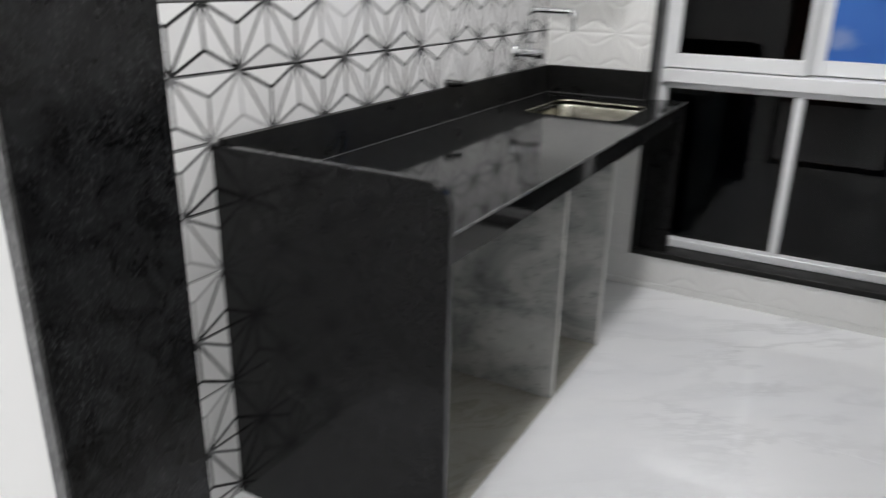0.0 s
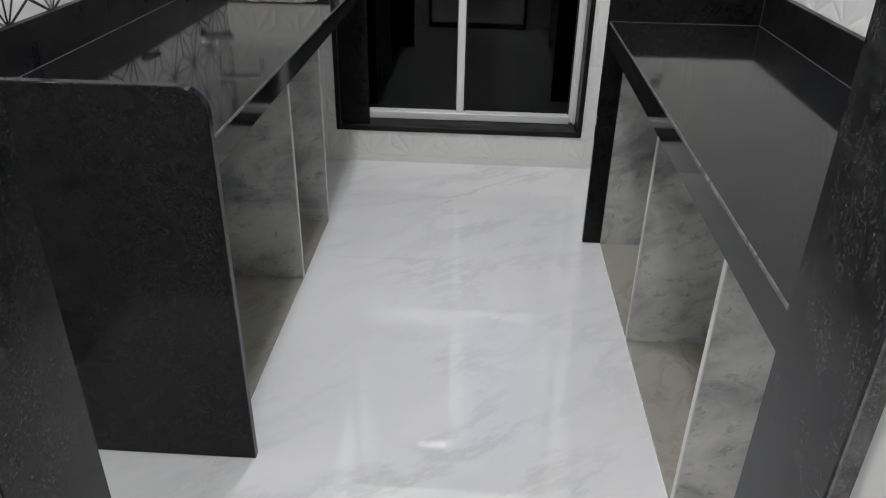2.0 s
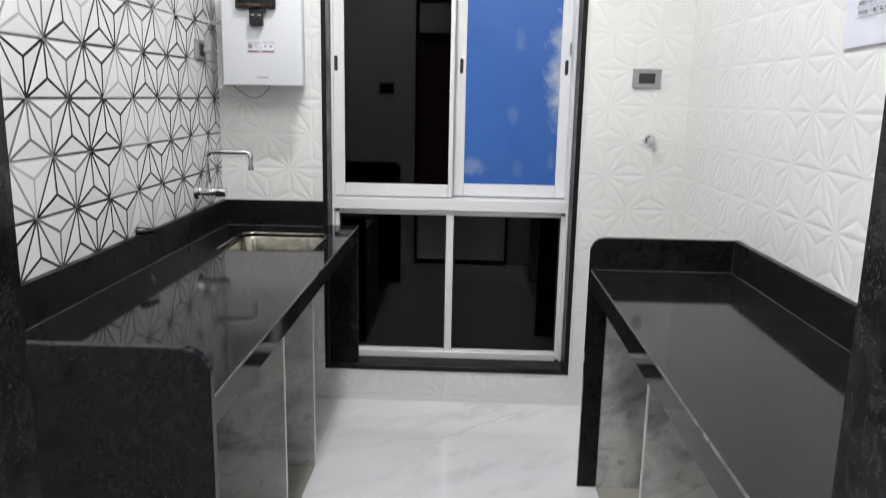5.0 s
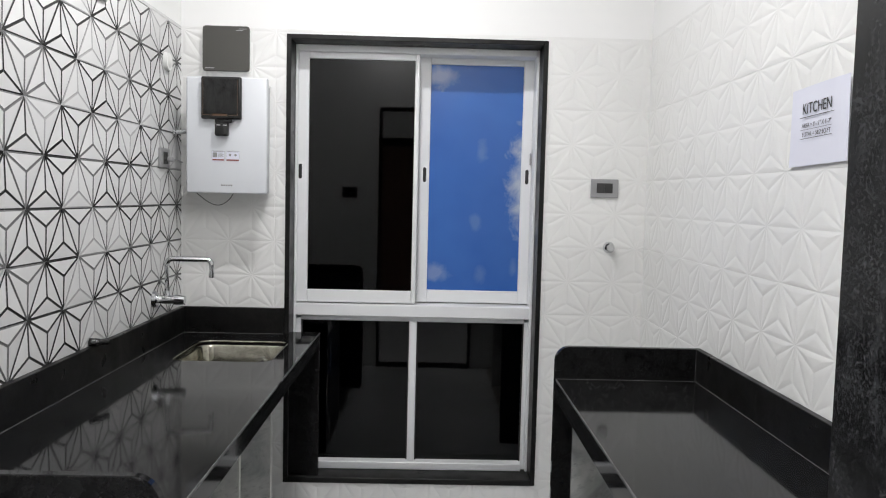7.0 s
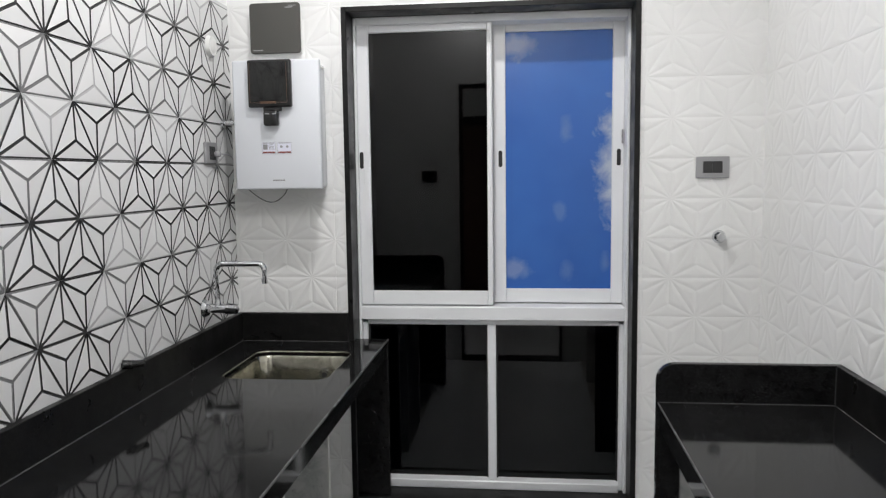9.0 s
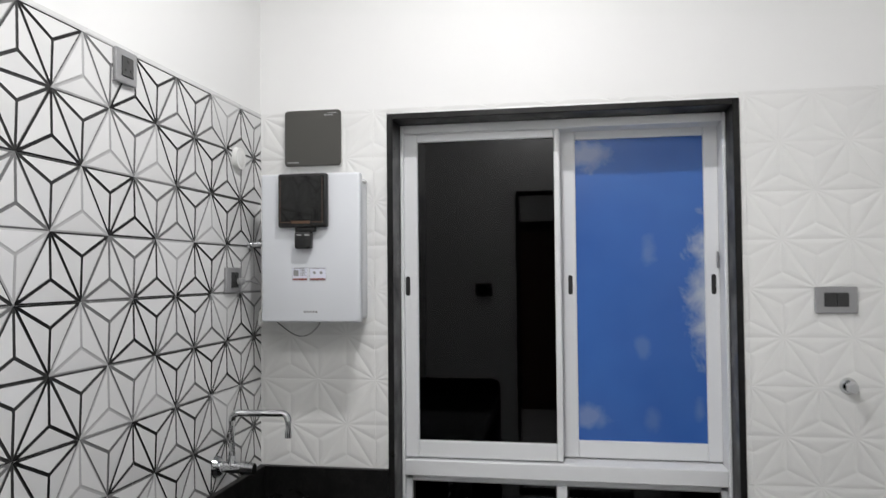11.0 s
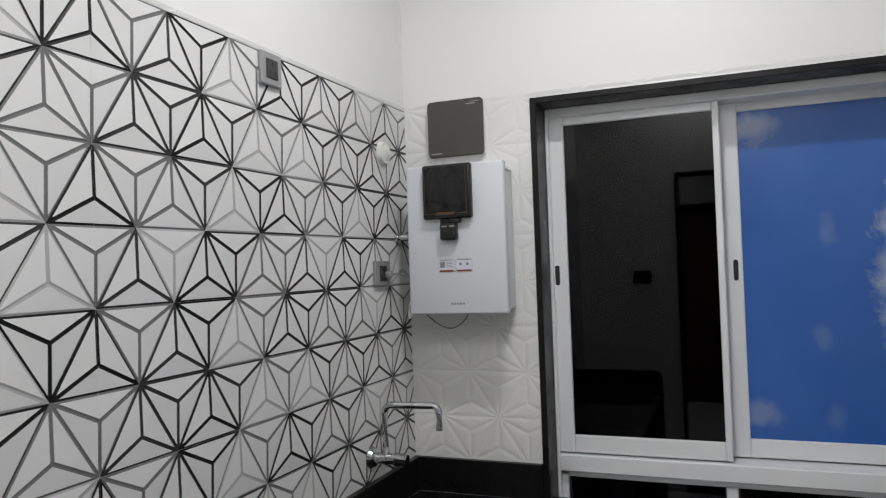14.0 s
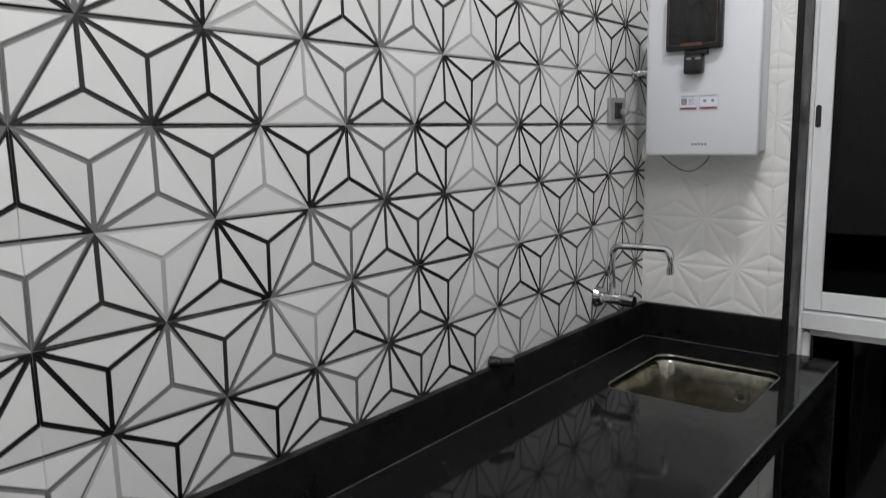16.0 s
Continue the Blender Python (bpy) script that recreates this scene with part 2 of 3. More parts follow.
def tube(points, r, n=12):
    """A round pipe along points."""
    bm = bmesh.new()
    pts = [Vector(p) for p in points]
    rings = []
    for i, p in enumerate(pts):
        d = (pts[min(i + 1, len(pts) - 1)] - pts[max(i - 1, 0)]).normalized()
        q = d.to_track_quat("Z", "Y")
        rings.append([bm.verts.new(p + q @ Vector((r * math.cos(k * math.tau / n), r * math.sin(k * math.tau / n), 0))) for k in range(n)])
    for ra, rb in zip(rings, rings[1:]):
        for k in range(n):
            bm.faces.new((ra[k], ra[(k + 1) % n], rb[(k + 1) % n], rb[k]))
    bm.faces.new(rings[0])
    bm.faces.new(rings[-1])
    return bm


def prism(outline, axis, lo, hi, bevel=0.0):
    """A flat outline (pairs of numbers) drawn out along an axis: 0 x, 1 y, 2 z."""
    bm = bmesh.new()
    place = {0: lambda a, b, c: (c, a, b), 1: lambda a, b, c: (a, c, b), 2: lambda a, b, c: (a, b, c)}[axis]
    f = [[bm.verts.new(place(a, b, c)) for a, b in outline] for c in (lo, hi)]
    bm.faces.new(f[0])
    bm.faces.new(f[1])
    n = len(outline)
    for i in range(n):
        bm.faces.new((f[0][i], f[0][(i + 1) % n], f[1][(i + 1) % n], f[1][i]))
    bmesh.ops.recalc_face_normals(bm, faces=bm.faces)
    if bevel:
        caps = [e for e in bm.edges if len({round(v.co[axis], 5) for v in e.verts}) == 1]
        bmesh.ops.bevel(bm, geom=caps, offset=bevel, segments=1, affect="EDGES")
    return bm


def arc(cx, cy, r, a0, a1, n=8):
    return [(cx + r * math.cos(radians(a0 + (a1 - a0) * i / n)), cy + r * math.sin(radians(a0 + (a1 - a0) * i / n))) for i in range(n + 1)]


def rounded(x0, x1, y0, y1, r, n=6):
    return arc(x1 - r, y1 - r, r, 0, 90, n) + arc(x0 + r, y1 - r, r, 90, 180, n) + arc(x0 + r, y0 + r, r, 180, 270, n) + arc(x1 - r, y0 + r, r, 270, 360, n)


def words(text, size, m, material, name, parent, bold=0.0):
    data = bpy.data.curves.new(name, "FONT")
    data.body, data.size, data.align_x, data.align_y = text, size, "CENTER", "CENTER"
    data.offset, data.extrude = bold, 0.0002
    tmp = bpy.data.objects.new("tmp_text", data)
    scene.collection.objects.link(tmp)
    me = bpy.data.meshes.new_from_object(tmp.evaluated_get(bpy.context.evaluated_depsgraph_get()))
    bpy.data.objects.remove(tmp)
    me.transform(m)
    me.materials.clear()
    me.materials.append(material)
    ob = new(name, me)
    ob.parent = parent
    ob.matrix_parent_inverse = parent.matrix_world.inverted()
    return ob


# ---- structure ----
def structure(name, bm, material, label, category):
    return tagged(part(name, bm, material), label, category, kind="structure")


def joined_boxes(*boxes):
    bm = bmesh.new()
    for b in boxes:
        add_box(bm, *b)
    return bm


OUT = 0.0025                                  # wall surface behind the tiles
T = 0.15
wall_left = structure("wall_left", joined_boxes((-T, -OUT, -L, 0.3, 0, TOP)), GROUT, "wall covered with black and white patterned tiles", "wall")
structure("wall_left_upper", joined_boxes((-T, -0.001, -L, 0.3, TOP, H)), WHITE_WALL, "plain white painted wall above the tiles", "wall")
wall_right = structure("wall_right", joined_boxes((W + OUT, W + T, -L, 0.3, 0, TOP)), GROUT, "wall covered with white embossed tiles", "wall")
structure("wall_right_upper", joined_boxes((W + 0.001, W + T, -L, 0.3, TOP, H)), WHITE_WALL, "plain white painted wall above the tiles", "wall")
wall_back = structure("wall_back", joined_boxes((-OUT, WX0, OUT, 0.3, 0, TOP), (WX1, W + OUT, OUT, 0.3, 0, TOP),
                                                (WX0, WX1, OUT, 0.3, 0, WZ0), (WX0, WX1, OUT, 0.3, WZ1, TOP)), GROUT,
                      "window wall covered with white embossed tiles", "wall")
structure("wall_back_upper", joined_boxes((-0.001, W + 0.001, 0.001, 0.3, TOP, H)), WHITE_WALL, "plain white painted wall above the tiles", "wall")
structure("wall_doorway", joined_boxes((-2.0, DX0 - 0.02, -L - WALL + 0.004, -L, 0, H), (DX1 + 0.02, 4.0, -L - WALL + 0.004, -L, 0, H),
                                       (DX0 - 0.02, DX1 + 0.02, -L - WALL + 0.004, -L, DTOP + 0.02, H)), WHITE_WALL,
          "white painted wall around the doorway", "wall")
structure("ceiling", joined_boxes((-T, W + T, -L, 0.3, H, H + 0.1), (-2.0, 4.0, -6.0, -L, H, H + 0.1)), CEIL, "plain white ceiling", "ceiling")
structure("wall_hall_far", joined_boxes((-2.0, 4.0, -6.1, -6.0, 0, H)), WHITE_WALL, "plain white hall wall", "wall")
structure("wall_hall_west", joined_boxes((-2.1, -2.0, -6.1, -L - WALL, 0, H)), WHITE_WALL, "plain white hall wall", "wall")
structure("wall_hall_east", joined_boxes((4.0, 4.1, -6.1, -L - WALL, 0, H)), WHITE_WALL, "plain white hall wall", "wall")
floor = structure("floor", joined_boxes((-2.0, 4.0, -6.0, 0.0, -0.12, -0.0015)), GROUT, "polished white marble tiled floor", "floor")

# doorway lined with stone slabs
door_frame = thing("door_1", (DX0, -L, 0), "doorway lined with dull black granite slabs", "doorway", kind="structure")
for x0, x1 in ((DX0 - 0.02, DX0), (DX1, DX1 + 0.02)):
    part("jamb_slab", box(x0, x1, -L - WALL, -L + 0.012, 0, DTOP, 0.002, 1), GRANITE_JAMB, door_frame)
    part("jamb_edge", box(x0 + 0.002, x1 - 0.002, -L - WALL - 0.004, -L - WALL, 0, DTOP), GRANITE_EDGE, door_frame, "pale unpolished cut edge")
part("threshold", box(DX0, DX1, -L - WALL, -L + 0.012, 0.0, 0.012, 0.002, 1), GRANITE_JAMB, door_frame, "black granite threshold strip")
part("head_slab", box(DX0 - 0.02, DX1 + 0.02, -L - WALL, -L + 0.012, DTOP, DTOP + 0.02, 0.002, 1), GRANITE_JAMB, door_frame)


# ---- window ----
window = thing("window_1", ((WX0 + WX1) / 2, 0.1, WZ0), "white aluminium sliding window in a black granite surround", "window", kind="structure")
t = 0.02
for x0, x1 in ((WX0, WX0 + t), (WX1 - t, WX1)):
    part("stone_jamb", box(x0, x1, -0.008, 0.26, WZ0, WZ1, 0.002, 1), GRANITE_HONED, window, "polished black granite lining")
part("stone_sill", box(WX0 + t, WX1 - t, -0.008, 0.26, WZ0, WZ0 + 0.025, 0.002, 1), GRANITE_HONED, window, "polished black granite sill")
part("stone_head", box(WX0 + t, WX1 - t, -0.008, 0.26, WZ1 - t, WZ1, 0.002, 1), GRANITE_HONED, window, "polished black granite lining")
IX0, IX1, IZ0, IZ1 = WX0 + t, WX1 - t, WZ0 + 0.025, WZ1 - t


def bar(name, x0, x1, y0, y1, z0, z1, parent, material=None):
    return part(name, box(x0, x1, y0, y1, z0, z1, 0.003, 1), material or ALU, parent)


for x0, x1, y0 in ((IX0, IX0 + 0.010, 0.10), (IX1 - 0.012, IX1, 0.10)):
    bar("frame_stile", x0, x1, y0, 0.235, IZ0, IZ1, window)
for x0, x1 in ((IX0 + 0.010, IX0 + 0.030), (IX1 - 0.030, IX1 - 0.012)):
    bar("lower_stile", x0, x1, 0.125, 0.19, IZ0, 0.862, window)
bar("frame_head", IX0 + 0.010, IX1 - 0.012, 0.10, 0.235, IZ1 - 0.03, IZ1, window)
bar("frame_sill", IX0 + 0.030, IX1 - 0.030, 0.10, 0.235, IZ0, IZ0 + 0.035, window)
bar("frame_transom", IX0 + 0.010, IX1 - 0.012, 0.100, 0.235, 0.878, 0.932, window)
bar("lower_head", IX0 + 0.030, IX1 - 0.030, 0.128, 0.19, 0.855, 0.878, window)
bar("frame_mullion", 0.988, 1.022, 0.12, 0.19, IZ0 + 0.035, 0.855, window)
for x0, x1 in ((IX0 + 0.030, 0.988), (1.022, IX1 - 0.030)):
    part("pane", box(x0, x1, 0.150, 0.156, IZ0 + 0.035, 0.862), GLASS, window, "dark tinted lower pane")
    for a in ((x0, x0 + 0.006), (x1 - 0.006, x1)):
        part("gasket", box(a[0], a[1], 0.140, 0.150, IZ0 + 0.035, 0.862), RUBBER, window)
    part("gasket", box(x0 + 0.006, x1 - 0.006, 0.140, 0.150, 0.852, 0.862), ALU, window)


def sash(x0, x1, y, material, label, wl, wr):
    s = part("sash", box(x0, x0 + wl, y, y + 0.03, 0.937, IZ1 - 0.012, 0.003, 1), ALU, window, label)
    bar("sash_stile", x1 - wr, x1, y, y + 0.03, 0.937, IZ1 - 0.012, s)
    bar("sash_rail", x0 + wl, x1 - wr, y + 0.002, y + 0.028, 0.937, 0.994, s)
    bar("sash_rail", x0 + wl, x1 - wr, y + 0.002, y + 0.028, 2.020, IZ1 - 0.012, s)
    part("pane", box(x0 + wl, x1 - wr, y + 0.013, y + 0.018, 0.994, 2.020), material, s)
    return s


def pull(x, y, z, parent):
    """Slot handle with a snap-in plate."""
    part("handle_plate", prism(rounded(x - 0.011, x + 0.011, z - 0.095, z + 0.045, 0.011), 1, y - 0.002, y + 0.001), ALU, parent, "white recessed pull plate")
    part("handle_slot", prism(rounded(x - 0.0075, x + 0.0075, z - 0.032, z + 0.034, 0.007), 1, y - 0.0035, y), RUBBER, parent, "black pull slot")


left_sash = sash(0.477, 1.012, 0.118, GLASS, "white sash with a dark tinted pane", 0.047, 0.020)
right_sash = sash(1.003, 1.529, 0.185, SKY, "white sash with a blue cloud-printed pane", 0.060, 0.046)
pull(0.489, 0.118, 1.521, left_sash)
pull(1.042, 0.185, 1.521, right_sash)
pull(1.509, 0.185, 1.521, right_sash)
part("latch", box(1.519, 1.525, 0.172, 0.185, 1.575, 1.63, 0.002, 1), PLATE, right_sash, "small grey latch")

# ---- worktops and cabinets ----
SX0, SX1, SY0, SY1 = 0.140, 0.506, -0.568, -0.174      # sink cut-out


def slab_with_hole(x0, x1, y0, y1, z0, z1, hole):
    """Slab with a rounded cut-out, top and bottom stitched to the rim."""
    bm = bmesh.new()
    n = len(hole)
    cx, cy = (SX0 + SX1) / 2, (SY0 + SY1) / 2
    outer = []
    for px, py in hole:
        dx, dy = px - cx, py - cy
        k = min(((x1 if dx > 0 else x0) - cx) / dx if abs(dx) > 1e-6 else 1e9, ((y1 if dy > 0 else y0) - cy) / dy if abs(dy) > 1e-6 else 1e9)
        outer.append((cx + dx * k, cy + dy * k))
    rows = [[bm.verts.new((*p, z)) for p in ring] for ring, z in ((outer, z1), (hole, z1), (hole, z0), (outer, z0))]
    for ra, rb in zip(rows, rows[1:] + rows[:1]):
        for i in range(n):
            bm.faces.new((ra[i], ra[(i + 1) % n], rb[(i + 1) % n], rb[i]))
    # the four corners beyond the spokes
    for cxn, cyn in ((x0, y0), (x1, y0), (x1, y1), (x0, y1)):
        i = next((i for i in range(n) if (abs(outer[i][0] - cxn) < 1e-5) != (abs(outer[(i + 1) % n][0] - cxn) < 1e-5)
                  and (abs(outer[i][1] - cyn) < 1e-5) != (abs(outer[(i + 1) % n][1] - cyn) < 1e-5)), None)
        if i is None:
            continue
        top, low = bm.verts.new((cxn, cyn, z1)), bm.verts.new((cxn, cyn, z0))
        a, b = rows[0][i], rows[0][(i + 1) % n]
        c, d = rows[3][i], rows[3][(i + 1) % n]
        bm.faces.new((a, b, top))
        bm.faces.new((c, d, low))
        bm.faces.new((a, top, low, c))
        bm.faces.new((b, top, low, d))
    return bm


left_top = tagged(part("worktop", slab_with_hole(0.0, 0.596, -0.78, 0.0, CT - 0.02, CT, rounded(SX0, SX1, SY0, SY1, 0.05, 8)), GRANITE),
                  "long polished black granite worktop with a sink", "worktop")
part("slab", box(0.0, 0.596, -1.905, -0.78, CT - 0.02, CT), GRANITE, left_top)
part("slab", box(WX0 + t, 0.596, 0.0, 0.035, CT - 0.02, CT), GRANITE, left_top, "short return into the window recess")
part("apron", box(0.576, 0.596, -1.905, 0.035, 0.750, CT - 0.02), GRANITE, left_top, "polished front edge strip")
part("edge", box(0.5955, 0.598, -1.905, 0.033, CT - 0.0055, CT + 0.0004), GRANITE_EDGE, left_top, "thin pale chamfered edge")
part("upstand", box(0.0, 0.02, -1.905, -0.0, CT, ST, 0.0015, 1), GRANITE_HONED, left_top, "black granite upstand")
part("upstand", box(0.02, WX0, -0.02, -0.0, CT, ST, 0.0015, 1), GRANITE_HONED, left_top, "black granite upstand")
outline = [(0.0, 0.0), (0.598, 0.0)] + arc(0.598 - 0.056, 0.914 - 0.056, 0.056, 0, 90, 10) + [(0.0, 0.914)]
part("end_panel", prism(outline, 1, -1.928, -1.905, 0.002), GRANITE_ROUGH, left_top, "black granite end panel with one rounded corner")
part("end_panel", box(WX0 + t, 0.598, 0.012, 0.035, WZ0 + 0.027, CT - 0.02, 0.001, 1), GRANITE, left_top, "black granite panel in the window recess")

RF, RN = 1.511, 1.499                          # front of the second worktop at its far and near end


def front_strip(a, b, z0, z1):
    """Strip along the second worktop's front, which runs a little out of square; b None: back to the wall."""
    back = [(W, -0.736), (W, -L)] if b is None else [(RF + b, -0.736), (RN + b, -L)]
    return prism([(RN + a, -L), (RF + a, -0.736)] + back, 2, z0, z1)


right_top = tagged(part("worktop", front_strip(0.0, None, CT - 0.02, CT), GRANITE),
                   "polished black granite worktop opposite the sink", "worktop")
part("apron", front_strip(0.0, 0.02, 0.742, CT - 0.02), GRANITE, right_top, "polished front edge strip")
part("edge", front_strip(-0.002, 0.0005, CT - 0.0055, CT + 0.0004), GRANITE_EDGE, right_top, "thin pale chamfered edge")
part("upstand", box(W - 0.02, W, -L, -0.736, CT, ST, 0.0015, 1), GRANITE_HONED, right_top, "black granite upstand")
outline = [(W, 0.0), (1.506, 0.0)] + arc(1.506 + 0.05, ST - 0.05, 0.05, 180, 90, 8) + [(W, ST)]
part("end_panel", prism(outline, 1, -0.736, -0.713, 0.002), GRANITE, right_top, "black granite end panel with one rounded corner")


def cavity(name, x_front, x_wall, ys, y0, y1, z_top, label):
    """Open shelving under a worktop: base, back lining and dividers."""
    c = thing(name, ((x_front + x_wall) / 2, (y0 + y1) / 2, 0), label, "cabinet")
    a, b = sorted((x_front, x_wall))
    part("base", box(a, b, y0, y1, 0.0, 0.008), BASE, c, "beige marble base slab")
    s = 1 if x_wall > x_front else -1
    part("back_lining", box(x_wall - s * 0.012, x_wall, y0, y1, 0.008, z_top), BOARD, c)
    for y in ys:
        d = part("divider", box(min(x_front, x_wall - s * 0.012), max(x_front, x_wall - s * 0.012), y, y + 0.018, 0.008, z_top), BOARD, c)
        part("divider_edge", box(min(x_front, x_front - s * 0.003), max(x_front, x_front - s * 0.003), y, y + 0.018, 0.008, z_top), BOARD_EDGE, d, "pale cut edge")
    return c


cavity("open_base_cabinet", 0.525, 0.0, (-0.654, -1.094), -1.904, -0.636, CT - 0.021, "open base cabinet with grey-white marble dividers under the sink worktop")
right_cab = cavity("open_base_cabinet", 1.572, W, (-1.371, -2.018), -L, -0.738, CT - 0.021, "open base cabinet with grey-white marble dividers, empty")


part("end_lining", box(1.572, W - 0.012, -0.752, -0.738, 0.008, CT - 0.021), BOARD, right_cab)
# pale joints where slabs meet
part("joint", box(0.02, 0.0212, -1.905, -0.02, CT, CT + 0.0012), JOINT, left_top, "pale joint line")
part("joint", box(0.0212, WX0, -0.0212, -0.02, CT, CT + 0.0012), JOINT, left_top, "pale joint line")
part("joint", box(W - 0.0212, W - 0.02, -L, -0.736, CT, CT + 0.0012), JOINT, right_top, "pale joint line")
part("joint", box(1.513, W - 0.0212, -0.7372, -0.736, CT, CT + 0.0012), JOINT, right_top, "pale joint line")
part("joint", box(W - 0.021, W - 0.02, -0.737, -0.736, CT, ST - 0.002), JOINT, right_top, "pale joint line")


# ---- sink and tap ----
def make_sink():
    bm = bmesh.new()
    rings = []
    for inset, z in ((-0.006, CT - 0.022), (0.0, CT - 0.022), (0.004, CT - 0.03), (0.012, CT - 0.15), (0.03, CT - 0.168), (0.10, CT - 0.172)):
        ring = rounded(SX0 + inset, SX1 - inset, SY0 + inset, SY1 - inset, max(0.052 - inset * 0.3, 0.02), 8)
        rings.append([bm.verts.new((x, y, z)) for x, y in ring])
    n = len(rings[0])
    for ra, rb in zip(rings, rings[1:]):
        for i in range(n):
            bm.faces.new((ra[i], ra[(i + 1) % n], rb[(i + 1) % n], rb[i]))
    bm.faces.new(rings[-1])
    s = tagged(part("sink", bm, STEEL, None, "", True), "stainless steel undermount sink bowl, slightly stained", "sink")
    sd = s.modifiers.new("thick", "SOLIDIFY")
    sd.thickness = 0.0012
    sd.offset = 1.0
    part("rim", tube([(x, y, CT - 0.0045) for x, y in rounded(SX0 + 0.004, SX1 - 0.004, SY0 + 0.004, SY1 - 0.004, 0.047, 8) + [(SX1 - 0.004, SY1 - 0.051)]], 0.0035, 8), STEEL, s, "bright steel rim", True)
    d = part("drain", cyl((0.33, -0.375, CT - 0.1715), (0.33, -0.375, CT - 0.168), 0.045, 0.042), CHROME, s, "round steel drain", True)
    part("drain_hole", cyl((0.33, -0.375, CT - 0.168), (0.33, -0.375, CT - 0.1665), 0.026), RUBBER, d)
    for k in range(6):
        a = k * math.tau / 6
        part("drain_bar", cyl((0.33 + 0.02 * math.cos(a), -0.375 + 0.02 * math.sin(a), CT - 0.1664), (0.33, -0.375, CT - 0.1655), 0.003), CHROME, d)
    o = part("overflow", cyl((SX0 + 0.254, SY1 - 0.008, CT - 0.088), (SX0 + 0.254, SY1 - 0.015, CT - 0.088), 0.023, 0.020), CHROME, s, "round overflow cover")
    part("overflow_hole", cyl((SX0 + 0.254, SY1 - 0.015, CT - 0.088), (SX0 + 0.254, SY1 - 0.0165, CT - 0.088), 0.010), RUBBER, o)
    return s


make_sink()

TY, TZ = -0.325, 0.998
tap = thing("sink_tap", (0.0, TY, TZ), "chrome wall-mounted sink tap with a swivel spout", "tap")
part("flange", cyl((0.003, TY, TZ), (0.016, TY, TZ), 0.033, 0.026), CHROME, tap, "", True)
part("body", cyl((0.016, TY, TZ), (0.085, TY, TZ), 0.0165), CHROME, tap, "", True)
part("knob", cyl((0.085, TY, TZ), (0.122, TY, TZ - 0.002), 0.021, 0.017, 10), CHROME, tap, "fluted chrome turning knob", True)
part("collar", cyl((0.052, TY, TZ + 0.008), (0.052, TY, TZ + 0.035), 0.013, 0.010), CHROME, tap, "", True)
spout = [(0.052, TY, TZ + 0.03), (0.052, TY, TZ + 0.138)]
spout += [(0.052 + 0.022 - 0.022 * math.cos(a), TY, TZ + 0.138 + 0.022 * math.sin(a)) for a in (0.3, 0.6, 0.9, 1.2, 1.57)]
spout += [(0.195, TY + 0.024, TZ + 0.158)]
spout += [(0.195 + 0.022 * math.sin(a), TY + 0.026, TZ + 0.136 + 0.022 * math.cos(a)) for a in (0.3, 0.6, 0.9, 1.2, 1.57)]
spout += [(0.217, TY + 0.026, TZ + 0.095)]
part("spout", tube(spout, 0.0105), CHROME, tap, "bent chrome spout", True)
part("aerator", cyl((0.217, TY + 0.026, TZ + 0.106), (0.217, TY + 0.026, TZ + 0.086), 0.0105), CHROME, tap, "", True)

valve = thing("gas_valve", (0.01, -0.87, ST), "small black valve knob on the wall above the upstand", "valve")
part("stem", cyl((0.003, -0.885, 0.939), (0.03, -0.875, 0.936), 0.013), PLASTIC_B, valve, "", True)
part("knob", cyl((0.018, -0.885, 0.938), (0.045, -0.845, 0.934), 0.0115, 0.010, 14), PLASTIC_B, valve, "ribbed black knob", True)
part("cap", cyl((0.018, -0.885, 0.938), (0.009, -0.897, 0.939), 0.0115, 0.008, 14), PLASTIC_B, valve, "", True)

bib = thing("wall_tap", (1.853, 0.0, 1.22), "short chrome washing machine tap on the white wall", "tap")
part("flange", cyl((1.853, 0.0, 1.22), (1.853, -0.012, 1.22), 0.026, 0.020), CHROME, bib, "", True)
part("body", cyl((1.853, -0.012, 1.22), (1.853, -0.036, 1.22), 0.010), CHROME, bib, "", True)
part("knob", cyl((1.853, -0.030, 1.220), (1.851, -0.052, 1.221), 0.018, 0.015, 6), CHROME, bib, "", True)


